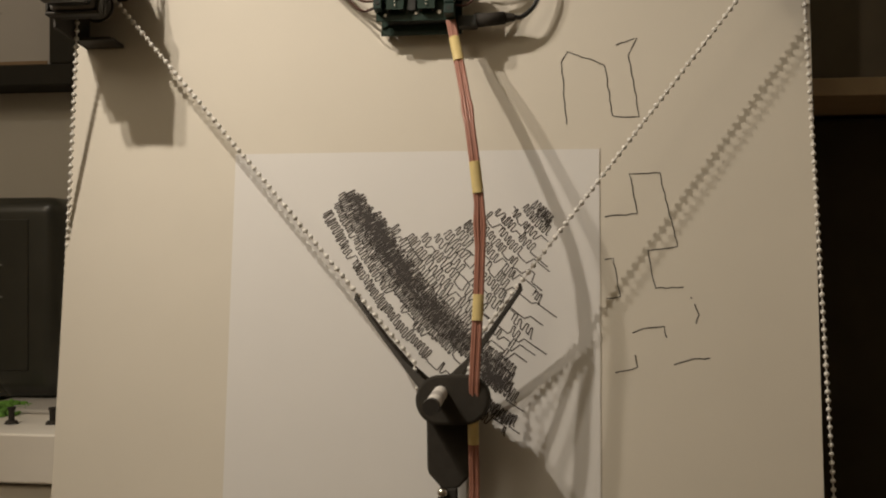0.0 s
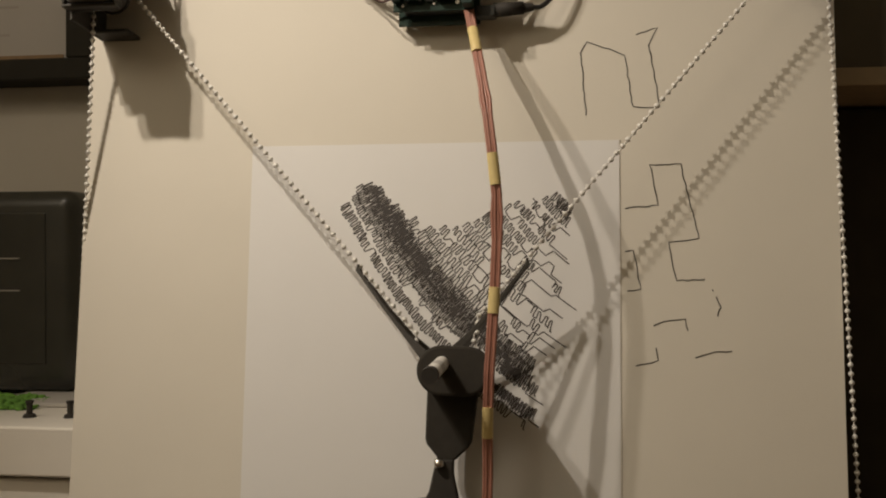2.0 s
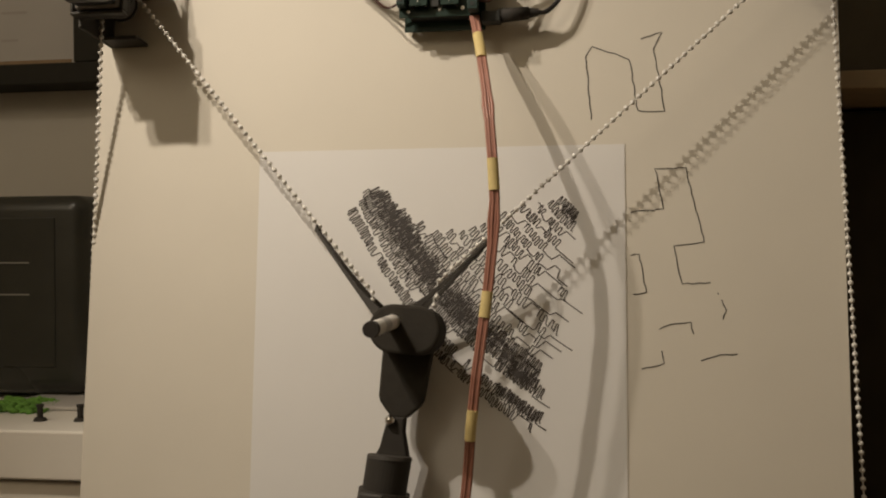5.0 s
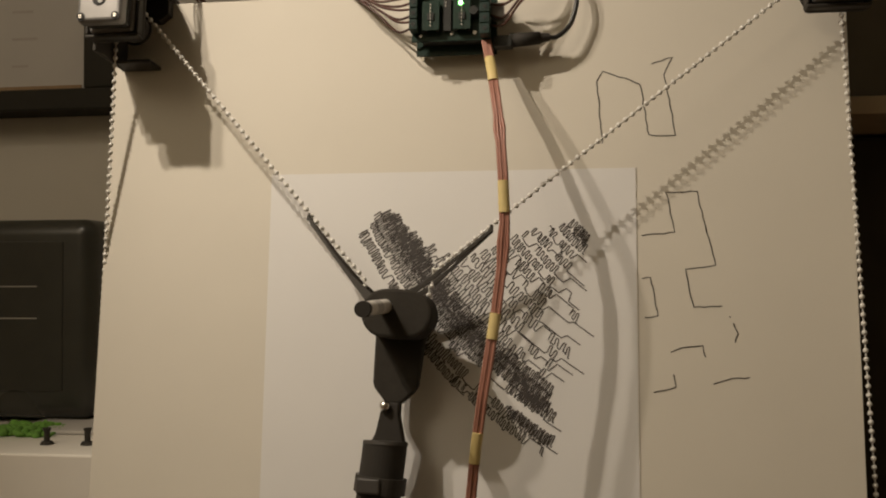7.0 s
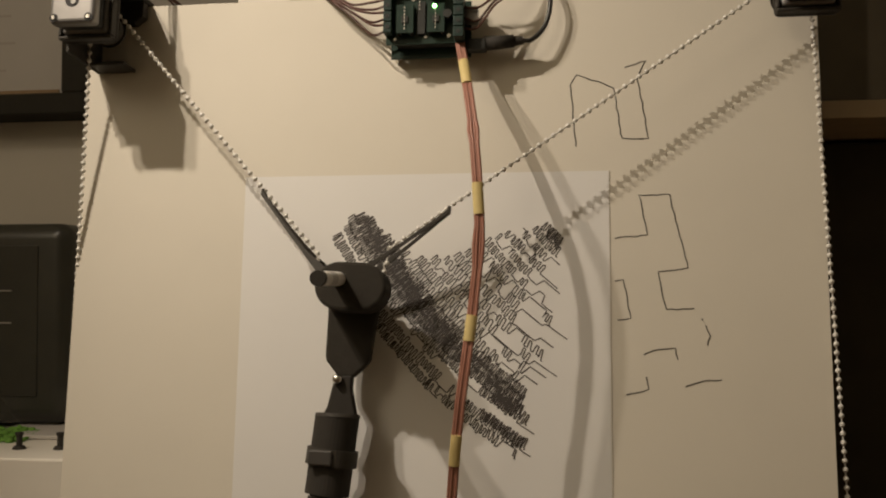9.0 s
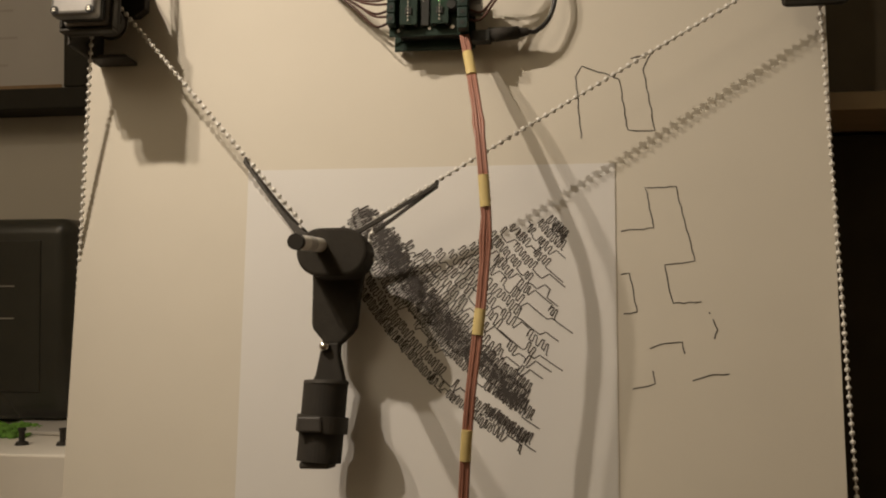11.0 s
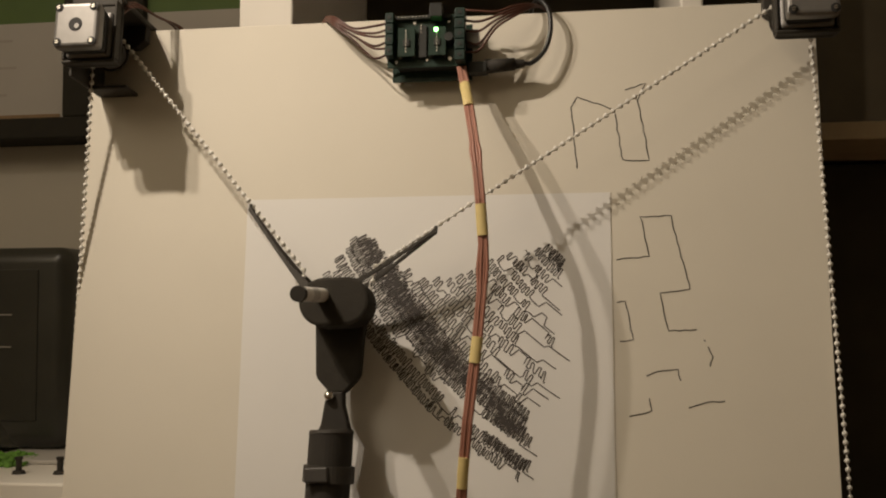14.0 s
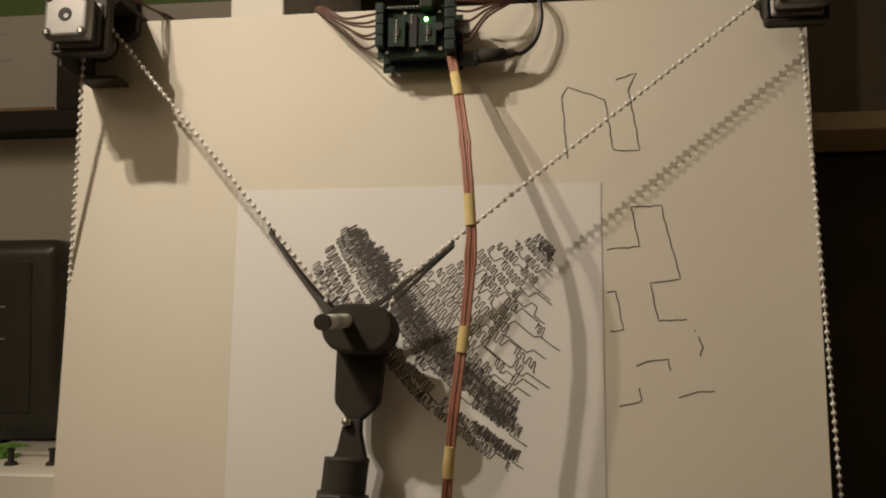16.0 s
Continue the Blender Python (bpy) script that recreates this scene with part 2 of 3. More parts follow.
def shelves():
    low = thing("low_cabinet", "white lacquered low cabinet behind the drawing board", "cabinet")
    part("top", box(-1.25, -0.10, 0.055, 0.415, 0.761, 0.805, 0.002), SHELFWHITE, low)
    part("side_panel", box(-1.25, -1.21, 0.06, 0.415, 0, 0.760, 0.002), SHELFWHITE, low)
    part("side_panel", box(-0.14, -0.10, 0.06, 0.415, 0, 0.760, 0.002), SHELFWHITE, low)
    part("door", box(-1.205, -0.68, 0.064, 0.082, 0.02, 0.757, 0.002), SHELFWHITE, low)
    part("door", box(-0.675, -0.145, 0.064, 0.082, 0.02, 0.757, 0.002), SHELFWHITE, low)

    tall = thing("bookcase", "white bookcase with dark back behind the drawing board", "bookcase")
    part("upright", box(-0.179, -0.129, 0.09, 0.415, 0.81, 2.0, 0.002), SHELFWHITE, tall)
    part("upright", box(0.212, 0.231, 0.09, 0.40, 0.0, 2.0, 0.002), SHELFWHITE, tall)
    part("upright", box(1.10, 1.14, 0.09, 0.40, 0.0, 2.0, 0.002), SHELFWHITE, tall)
    part("back_panel", box(-0.128, 1.10, 0.402, 0.415, 0.0, 2.0), DARKBACK, tall, "dark brown back panel")
    part("shelf", box(0.232, 1.099, 0.10, 0.40, 1.094, 1.109, 0.001), OAK, tall, "pale wooden shelf board")
    part("shelf", box(0.232, 1.099, 0.10, 0.40, 0.70, 0.715, 0.001), OAK, tall, "pale wooden shelf board")
    part("shelf", box(-0.128, 0.211, 0.10, 0.40, 1.40, 1.415, 0.001), OAK, tall, "pale wooden shelf board")
    # plain dark brown panels fill the compartments above and below the shelf
    part("inner_panel", box(0.236, 1.095, 0.22, 0.24, 1.113, 1.60, 0.002), DARKBACK, tall, "dark brown panel in the compartment")
    part("inner_panel", box(0.236, 1.095, 0.22, 0.24, 0.72, 1.09, 0.002), DARKBACK, tall, "dark brown panel in the compartment")


def framed_print(x0, x1, z0, z1, bar, side, split, label):
    fr = thing("framed_print", label, "picture frame")
    y0, y1 = 0.365, 0.419
    part("frame_bar", box(x0, x1, y0, y1, z0, z0 + bar, 0.002), FRAMEBLACK, fr)
    part("frame_bar", box(x0, x1, y0, y1, z1 - bar, z1, 0.002), FRAMEBLACK, fr)
    part("frame_bar", box(x0, x0 + side, y0, y1, z0 + bar, z1 - bar, 0.002), FRAMEBLACK, fr)
    part("frame_bar", box(x1 - side, x1, y0, y1, z0 + bar, z1 - bar, 0.002), FRAMEBLACK, fr)
    part("sheet", box(x0 + side, x1 - side, y0 + 0.012, y1 - 0.01, z0 + bar, split), PRINTGREY, fr, "pale grey printed sheet")
    part("sheet", box(x0 + side, x1 - side, y0 + 0.012, y1 - 0.01, split, z1 - bar), PRINTGREEN, fr, "green printed field")
    return fr


def wall_prints():
    a = framed_print(-0.95, -0.456, 1.166, 1.62, 0.026, 0.043, 1.313, "black-framed print with pale grey and green fields on the wall")
    for i in range(3):
        w = (0.028, 0.034, 0.022)[i]
        part("text_bar", box(-0.60, -0.60 + w, 0.3766, 0.379, 1.29 - i * 0.034, 1.293 - i * 0.034), PRINTTEXT, a, "unreadable printed line")
    part("frame_clip", box(-0.62, -0.507, 0.3755, 0.378, 1.192, 1.198, 0.0005), FIBRE, a, "dark strip along the print's edge")
    framed_print(-0.42, -0.185, 1.262, 1.62, 0.024, 0.024, 1.319, "black-framed pale print with green field behind the motor")


def appliance():
    ap = thing("desktop_appliance", "gloss black rounded appliance on the white cabinet", "appliance")
    bm = box(-0.86, -0.412, 0.226, 0.40, 0.8095, 1.024, 0.018, segments=6)
    part("housing", bm, GLOSSBLACK, ap, smooth=True)
    part("front_panel", box(-0.84, -0.445, 0.2245, 0.236, 0.840, 1.000, 0.001), GLOSSBLACK, ap)
    part("trim_line", box(-0.80, -0.474, 0.2230, 0.2248, 0.951, 0.9525, 0.0004), SLOT, ap, "thin grey trim line")
    part("trim_line", box(-0.80, -0.474, 0.2230, 0.2248, 0.917, 0.9185, 0.0004), SLOT, ap, "thin grey trim line")
    for x in (-0.82, -0.46):
        part("foot", rod((x, 0.30, 0.8052), (x, 0.30, 0.816), 0.014), RUBBER, ap)


def moss():
    rng = random.Random(3)
    bm = bmesh.new()
    for i in range(150):
        x, y = rng.uniform(-0.482, -0.412), rng.uniform(0.140, 0.200)
        edge = min(1.0, (-0.405 - x) / 0.04)
        h = rng.uniform(0.004, 0.010) * max(0.3, edge)
        m = Matrix.Translation((x, y, 0.8055 + h * 0.45)) @ Euler((rng.uniform(-.5, .5), rng.uniform(-.5, .5), rng.uniform(0, 6))).to_matrix().to_4x4()
        bmesh.ops.create_icosphere(bm, subdivisions=1, radius=1, matrix=m @ Matrix.Diagonal((rng.uniform(0.004, 0.009), rng.uniform(0.004, 0.007), h * 0.55, 1)))
    solid("green_mat", bm, MOSS, "bright green tufted mat on the white cabinet", "mat", smooth=True)
    bm = box(-0.47, -0.375, 0.16, 0.30, 0.8055, 0.8095, 0.001)
    solid("folded_cloth", bm, PRINTGREY, "pale folded cloth on the white cabinet", "cloth")


def pegs():
    peg = thing("peg", "small black peg standing on the white cabinet", "peg", Matrix.Translation((-0.392, 0.104, 0.8052)), "pegs on the cabinet")
    part("foot", rod((0, 0, 0), (0, 0, 0.003), 0.0065, 0.005, n=14), RUBBER, peg)
    part("stem", rod((0, 0, 0.003), (0, 0, 0.013), 0.0028, n=12), RUBBER, peg)
    part("head", rod((0, 0, 0.013), (0, 0, 0.0155), 0.0036, n=12), RUBBER, peg)
    copy_thing(peg, Matrix.Translation((-0.353, 0.107, 0.8052)))


# ---- the drawing board ----
def board():
    b = thing("drawing_board", "brown fibreboard covered with cream card, leaning back", "drawing board", LEAN)
    part("backing", box(-0.2925, 0.3104, 0.0022, 0.012, 0.30, 1.1985, 0.001), FIBRE, b, "brown fibreboard backing")
    part("card", box(-0.2936, 0.3114, 0.0, 0.002, 0.3005, 1.20, 0.0004), CARD, b, "cream card facing")
    solid("sheet_of_paper", paper_sheet(), PAPER, "white sheet of drawing paper on the board", "paper", LEAN)
    t = thing("board_stand", "plain dark wooden trestle under the drawing board", "stand", LEAN)
    part("ledge", box(-0.30, 0.32, -0.06, 0.03, 0.27, 0.2995, 0.002), DARKBACK, t)
    for x in (-0.27, 0.26):
        part("leg", box(x, x + 0.03, -0.03, 0.0, 0.009, 0.2695, 0.002), DARKBACK, t)
        part("leg", box(x, x + 0.03, 0.016, 0.028, 0.009, 0.9, 0.002), DARKBACK, t)


def paper_sheet():
    bm = bmesh.new()
    nx, nz = 16, 20
    g = [[None] * (nz + 1) for _ in range(nx + 1)]
    for i in range(nx + 1):
        for k in range(nz + 1):
            x, z = -0.1485 + 0.297 * i / nx, 0.627 + 0.420 * k / nz
            g[i][k] = bm.verts.new((x, -0.00024 - 0.00004 * noise.noise((x * 9, z * 9, 0)), z))
    for i in range(nx):
        for k in range(nz):
            bm.faces.new((g[i][k], g[i + 1][k], g[i + 1][k + 1], g[i][k + 1]))
    ext = bmesh.ops.extrude_face_region(bm, geom=list(bm.faces))
    for v in ext["geom"]:
        if isinstance(v, bmesh.types.BMVert):
            v.co.y = -0.0001
    return bm


def ribbon(bm, pts, width, y):
    """A flat ink line of some width along points in x and z, a hair thick."""
    pts = [Vector((p[0], p[1])) for p in pts]
    rows = []
    for i, p in enumerate(pts):
        d = (pts[min(i + 1, len(pts) - 1)] - pts[max(i - 1, 0)])
        d = d.normalized() if d.length > 1e-9 else Vector((1, 0))
        s = Vector((-d.y, d.x)) * width / 2
        rows.append([bm.verts.new((p.x + s.x, y, p.y + s.y)), bm.verts.new((p.x - s.x, y, p.y - s.y))])
    for a, b in zip(rows, rows[1:]):
        bm.faces.new((a[0], a[1], b[1], b[0]))


def hand_line(pts, rng, step=0.004, wobble=0.0005):
    out = []
    for a, b in zip(pts, pts[1:]):
        n = max(2, int(math.dist(a, b) / step))
        for k in range(n):
            u = k / n
            out.append((a[0] + (b[0] - a[0]) * u + rng.uniform(-wobble, wobble), a[1] + (b[1] - a[1]) * u + rng.uniform(-wobble, wobble)))
    return out + [pts[-1]]


STROKES = [
    [(0.123, 1.067), (0.119, 1.118), (0.124, 1.126), (0.153, 1.115), (0.159, 1.073), (0.180, 1.072), (0.172, 1.122), (0.178, 1.136), (0.162, 1.131)],
    [(0.153, 0.993), (0.178, 0.995), (0.172, 1.027), (0.195, 1.027), (0.208, 0.969), (0.185, 0.966), (0.191, 0.937), (0.212, 0.938)],
    [(0.152, 0.959), (0.159, 0.960), (0.164, 0.930), (0.154, 0.929)],
    [(0.2175, 0.9305), (0.2182, 0.929)],
    [(0.220, 0.925), (0.223, 0.917), (0.221, 0.910)],
    [(0.173, 0.903), (0.186, 0.907), (0.197, 0.908), (0.199, 0.899)],
    [(0.175, 0.886), (0.1765, 0.876), (0.160, 0.872)],
    [(0.204, 0.879), (0.218, 0.883), (0.231, 0.884)],
]


def test_strokes():
    rng = random.Random(11)
    for s in STROKES:
        bm = bmesh.new()
        ribbon(bm, hand_line(s, rng), 0.0009, -0.0002)
        solid("pen_stroke", bm, INK, "thin black angular pen line on the card", "pen line", LEAN, smooth=False)
    # the thin shade at the paper's right edge, drawn as a grey line
    bm = bmesh.new()
    ribbon(bm, hand_line([(0.1492, 1.047), (0.1492, 0.95), (0.1494, 0.80), (0.1494, 0.63)], rng, 0.02, 0.0002), 0.0005, -0.0002)
    solid("paper_edge_shade", bm, EDGE_SHADE, "thin grey line, painted shade along the paper's right edge", "pencil line", LEAN)


HUB = (0.294, 1.177)


def at_hub(r, a):
    return HUB[0] - r * math.cos(a), HUB[1] - r * math.sin(a)


# rows of the plotted picture: radius round the hub, first and last angle, period of the wave, its height, share of plain stretches
ROWS = [
    (0.2610, 41.4, 45.6, 0.0036, 0.0076, 0.0), (0.2695, 40.8, 46.6, 0.0044, 0.0075, 0.1), (0.2785, 39.2, 47.8, 0.0046, 0.0068, 0.45),
    (0.2875, 38.4, 49.8, 0.0046, 0.0072, 0.50), (0.2960, 38.0, 50.6, 0.0046, 0.0074, 0.35), (0.3045, 37.4, 51.4, 0.0050, 0.0074, 0.45),
    (0.3130, 37.0, 52.2, 0.0050, 0.0078, 0.25), (0.3215, 36.9, 53.4, 0.0056, 0.0080, 0.35), (0.3300, 36.4, 53.8, 0.0058, 0.0080, 0.45),
    (0.3385, 36.0, 54.6, 0.0062, 0.0082, 0.40), (0.3470, 34.9, 55.2, 0.0060, 0.0084, 0.30), (0.3555, 33.9, 54.4, 0.0060, 0.0086, 0.25),
    (0.3635, 31.8, 54.6, 0.0058, 0.0086, 0.20), (0.3705, 29.2, 55.2, 0.0040, 0.0096, 0.0), (0.3765, 26.2, 55.6, 0.0034, 0.0100, 0.0),
    (0.3825, 25.2, 56.2, 0.0034, 0.0098, 0.0), (0.3890, 25.0, 57.0, 0.0042, 0.0084, 0.05), (0.3950, 25.8, 46.0, 0.0050, 0.0072, 0.20),
    (0.4050, 26.2, 58.8, 0.0050, 0.0086, 0.14),
]
# second passes where the picture is darkest, and between the middle rows
SECOND = [
    (0.3735, 28.2, 48.5, 0.0050, 0.0085, 0.2), (0.3800, 25.8, 47.0, 0.0052, 0.0090, 0.1), (0.3860, 52.5, 57.2, 0.0036, 0.0095, 0.0),
    (0.4030, 52.5, 58.7, 0.0036, 0.0090, 0.0), (0.2640, 43.0, 45.7, 0.0044, 0.0066, 0.0),
]


# one tooth of the wave: share of the period, height
TOOTH = [(0.0, -0.80), (0.03, 0.70), (0.08, 0.96), (0.16, 1.0), (0.36, 1.0), (0.44, 0.94), (0.49, 0.70), (0.52, -0.72), (0.57, -0.96), (0.66, -1.0), (0.86, -1.0), (0.94, -0.95)]


def wave_row(r0, a0, a1, period, height, plain, rng):
    """One plotted row: a rounded, slanting square wave along an arc, with plain stretches that grow longer towards the row's end."""
    pts, a, side = [], math.radians(a0), 0.4
    end = math.radians(a1)
    span = end - a
    while a < end:
        step = 0.78 * period / r0
        late = 1 - (end - a) / span
        if plain and rng.random() < plain * (0.25 + 1.1 * late * late):
            n = rng.randint(4, 11) if late > 0.55 else rng.randint(2, 4)
            side = rng.choice((-0.45, 0.45, 0.1))
            pts += [at_hub(r0 - side * height, a + step * k * 0.45) for k in range(1, n + 1)]
            a += step * 0.45 * (n + 0.4)
            continue
        h = height * rng.uniform(0.34, 0.52)
        slant = rng.uniform(0.05, 0.42) * step
        loop = rng.uniform(-0.16, 0.06)
        mid = rng.uniform(-0.0009, 0.0009)
        wide = rng.uniform(0.8, 1.25)
        for u, v in TOOTH:
            pts.append(at_hub(r0 + mid - v * h + rng.uniform(-0.0003, 0.0003), a + step * wide * (u - loop * v * 0.5) - slant * v * 0.5 + rng.uniform(-0.0003, 0.0003) / r0))
        a += step * wide
    return pts


def plotted_picture():
    rng = random.Random(5)
    d = thing("plotted_drawing", "dense black squiggle drawing plotted in arcs on white paper", "drawing", LEAN)
    for i, row in enumerate(ROWS + SECOND + [(0.4135, 50.8, 58.0, 0.0046, 0.0075, 0.2)]):
        bm = bmesh.new()
        ribbon(bm, wave_row(*row, rng), 0.00094, -0.00036 - 0.000006 * i)
        part("ink_line", bm, INK, d)
    return d


def fresh_ink(d):
    """The two rows that the pen plots meanwhile, in short pieces, each with the time at which the pen lays it down."""
    rng = random.Random(9)
    made = []
    for r, a0, a1, t0, t1 in ((0.4135, 50.6, 27.6, 0.0, 12.3), (0.4215, 27.2, 36.4, 12.6, 16.0)):
        n = int(abs(a1 - a0) / 1.1)
        for i in range(n):
            b0, b1 = a0 + (a1 - a0) * i / n, a0 + (a1 - a0) * (i + 1) / n
            bm = bmesh.new()
            ribbon(bm, wave_row(r, min(b0, b1), max(b0, b1), 0.0042, 0.0078, 0.1, rng), 0.00094, -0.00036)
            made.append((part("ink_piece", bm, INK, d), t0 + (t1 - t0) * (i + 1) / n))
    return made


# ---- motors, pulleys ----
MOTOR_L, MOTOR_R, MOTOR_Z, CHAIN_Y, PULLEY_Y = -0.2625, 0.2905, 1.169, -0.0370, -0.0320
PULLEY_L, PULLEY_R = (-0.2625, 1.1676, 0.0150), (0.2848, 1.1721, 0.0150)  # x, z, radius


def motor(x, flip):
    m = thing("stepper_motor", "square aluminium stepper motor on a black bracket at the board's corner", "motor", LEAN @ Matrix.Translation((x, 0, MOTOR_Z)),
              "motors on the board")
    h = 0.0183
    part("end_cap", box(-h, h, -0.092, -0.080, -h, h, 0.0032, segments=3), STEEL, m, "brushed aluminium end cap")
    part("laminated_core", box(-h + 0.0012, h - 0.0012, -0.0805, -0.070, -h + 0.0012, h - 0.0012, 0.003), CORE, m, "black laminated core")
    part("front_cap", box(-h - 0.0008, h + 0.0008, -0.0705, -0.0615, -h - 0.0008, h + 0.0008, 0.0032, segments=3), STEEL, m, "brushed aluminium flange")
    part("bearing_bore", rod((0, -0.0916, 0), (0, -0.0923, 0), 0.0056, n=24), HOLE, m, "dark round bearing hole")
    part("shaft", rod((0.0014, -0.0922, -0.0016), (0.0014, -0.0930, -0.0016), 0.0020, n=14), STEEL, m, "steel shaft end")
    for sx in (-1, 1):
        for sz in (-1, 1):
            c = (sx * 0.0142, 0, sz * 0.0142)
            part("screw_recess", rod((c[0], -0.0915, c[2]), (c[0], -0.0923, c[2]), 0.0034, n=18), HOLE, m)
            s = part("screw", rod((c[0], -0.0920, c[2]), (c[0], -0.0937, c[2]), 0.0019, 0.0014, n=16), CHROME, m, "domed steel screw")
            part("slot", box(c[0] - 0.0014, c[0] + 0.0014, -0.09385, -0.0936, c[2] - 0.0003, c[2] + 0.0003), HOLE, s)
    part("bracket_plate", box(-0.0225, 0.0225, -0.0610, -0.0565, -0.0230, 0.0290, 0.0035), PRINT, m, "black printed bracket plate")
    part("bracket_rim", box(-0.0225, 0.0225, -0.0700, -0.0611, -0.0230, -0.0202, 0.0012), PRINT, m)
    part("bracket_rim", box(-0.0225, -0.0202, -0.0700, -0.0611, -0.0200, 0.0290, 0.001), PRINT, m)
    part("bracket_rim", box(0.0202, 0.0225, -0.0700, -0.0611, -0.0200, 0.0290, 0.001), PRINT, m)
    part("bracket_arm", box(-0.0215, 0.0215, -0.0563, 0.034, 0.0315, 0.0365, 0.002), PRINT, m, "black printed arm over the board's edge")
    part("bracket_web", box(-0.0215, 0.0215, -0.0610, -0.0565, 0.0286, 0.0365, 0.001), PRINT, m)
    part("bracket_hook", box(-0.0215, 0.0215, 0.0150, 0.0200, -0.020, 0.0313, 0.001), PRINT, m)
    part("bracket_pad", slab([(-0.0200, 0.0310), (0.0200, 0.0310), (0.0200, 0.018), (0.012, 0.012), (-0.012, 0.012), (-0.0200, 0.018)], -0.0105, -0.0006, 0.001), PRINT, m, "black printed pad on the card")
    if flip < 0:
        # this bracket is closed on its outer side and behind the pulley
        part("bracket_wall", box(-0.0225, -0.0193, -0.0563, -0.0006, -0.0290, 0.0313, 0.001), PRINT, m, "black printed outer wall")
        part("bracket_floor", box(-0.0191, 0.0120, -0.0240, -0.0006, -0.0290, -0.0258, 0.001), PRINT, m)
    px, pz, pr = PULLEY_L if flip < 0 else PULLEY_R
    px, pz = px - x, pz - MOTOR_Z
    p = part("pulley", rod((px, PULLEY_Y - 0.0045, pz), (px, PULLEY_Y + 0.0045, pz), pr - 0.0030, n=28), PRINT, m, "black bead-chain pulley")
    for y in (-0.0058, 0.0046):
        part("pulley_rim", rod((px, PULLEY_Y + y, pz), (px, PULLEY_Y + y + 0.0012, pz), pr - 0.0014, n=28), PRINT, p)
    part("axle", rod((0, -0.0610, 0), (0, -0.012, 0), 0.0025, n=14), CHROME, m)
    return m


# ---- controller ----
def controller():
    c = thing("controller_board", "dark green stacked circuit board with lit green LED on the card", "circuit board", LEAN @ Matrix.Translation((0, -0.004, -0.0018)))
    x0, x1, z0, z1 = -0.0275, 0.0400, 1.1370, 1.1900
    part("base_board", box(x0 + 0.002, x1, -0.0095, -0.0078, z0 + 0.0045, z1 - 0.001, 0.0004), PCB, c)
    part("shield_board", box(x0, x1 - 0.004, -0.0225, -0.0209, z0 + 0.012, z1 + 0.003, 0.0004), PCB, c)
    for x, z in ((x0 + 0.006, z0 + 0.008), (x1 - 0.006, z0 + 0.008), (x0 + 0.006, z1 - 0.005), (x1 - 0.006, z1 - 0.005)):
        part("standoff", rod((x, -0.0078, z), (x, 0.0038, z), 0.003), CHROME, c)
    for z in (z0 + 0.014, z1 - 0.001):
        part("pin_header", box(x0 + 0.008, x1 - 0.010, -0.0207, -0.0097, z - 0.0013, z + 0.0013, 0.0003), CHIP, c)
    h = part("pin_row", box(x0 + 0.004, x1 - 0.016, -0.0262, -0.0227, z1 - 0.0016, z1 + 0.0016, 0.0003), CHIP, c)
    for i in range(14):
        part("pin", box(x0 + 0.006 + i * 0.0029, x0 + 0.0068 + i * 0.0029, -0.0275, -0.0262, z1 - 0.0004, z1 + 0.0004), SOLDER, h)
    # two driver carriers with pin rows
    for x in (x0 + 0.0095, x0 + 0.0345):
        d = part("driver_module", box(x, x + 0.0140, -0.0295, -0.0280, 1.1560, 1.1800, 0.0004), PCB, c)
        part("socket", box(x + 0.0005, x + 0.0030, -0.0278, -0.0227, 1.1560, 1.1800, 0.0003), CHIP, d)
        part("socket", box(x + 0.0110, x + 0.0135, -0.0278, -0.0227, 1.1560, 1.1800, 0.0003), CHIP, d)
        part("driver_chip", box(x + 0.0045, x + 0.0095, -0.0308, -0.0297, 1.1640, 1.1700, 0.0003), CHIP, d)
        for i in range(7):
            part("pin", box(x + 0.0065, x + 0.0072, -0.0313, -0.0309, 1.1585 + i * 0.0029, 1.1600 + i * 0.0029), SOLDER, d)
    part("logic_chip", box(x0 + 0.026, x0 + 0.0325, -0.0262, -0.0227, 1.1560, 1.1830, 0.0004), CHIP, c)
    for i in range(3):
        part("pin", box(x0 + 0.0275, x0 + 0.0282, -0.0268, -0.0263, 1.176 + i * 0.003, 1.1775 + i * 0.003), SOLDER, c)
    # terminals
    for i in range(4):
        z = 1.1560 + i * 0.0092
        t = part("screw_terminal", box(x0 - 0.0005, x0 + 0.0062, -0.0330, -0.0227, z, z + 0.0086, 0.0006), TERMINAL, c)
        part("screw", rod((x0 + 0.0028, -0.0330, z + 0.0043), (x0 + 0.0028, -0.0335, z + 0.0043), 0.0017, n=12), CHIP, t)
    for i in range(5):
        z = 1.1500 + i * 0.0088
        t = part("screw_terminal", box(x1 - 0.0115, x1 - 0.0035, -0.0345, -0.0227, z, z + 0.0082, 0.0006), TERMINAL, c)
        part("screw", rod((x1 - 0.0075, -0.0345, z + 0.0041), (x1 - 0.0075, -0.0350, z + 0.0041), 0.0017, n=12), CHIP, t)
    for x, z, r in ((x0 + 0.0030, 1.1855, 0.0014), (x0 + 0.0220, 1.1862, 0.0015), (x1 - 0.0175, 1.1862, 0.0013), (x0 + 0.0075, 1.1535, 0.0016), (x1 - 0.0165, 1.1550, 0.0020),
                    (x0 + 0.0325, 1.1545, 0.0014)):
        part("solder_dot", rod((x, -0.0227, z), (x, -0.0236, z), r, r * 0.8, n=12), SOLDER, c, "bright screw head")
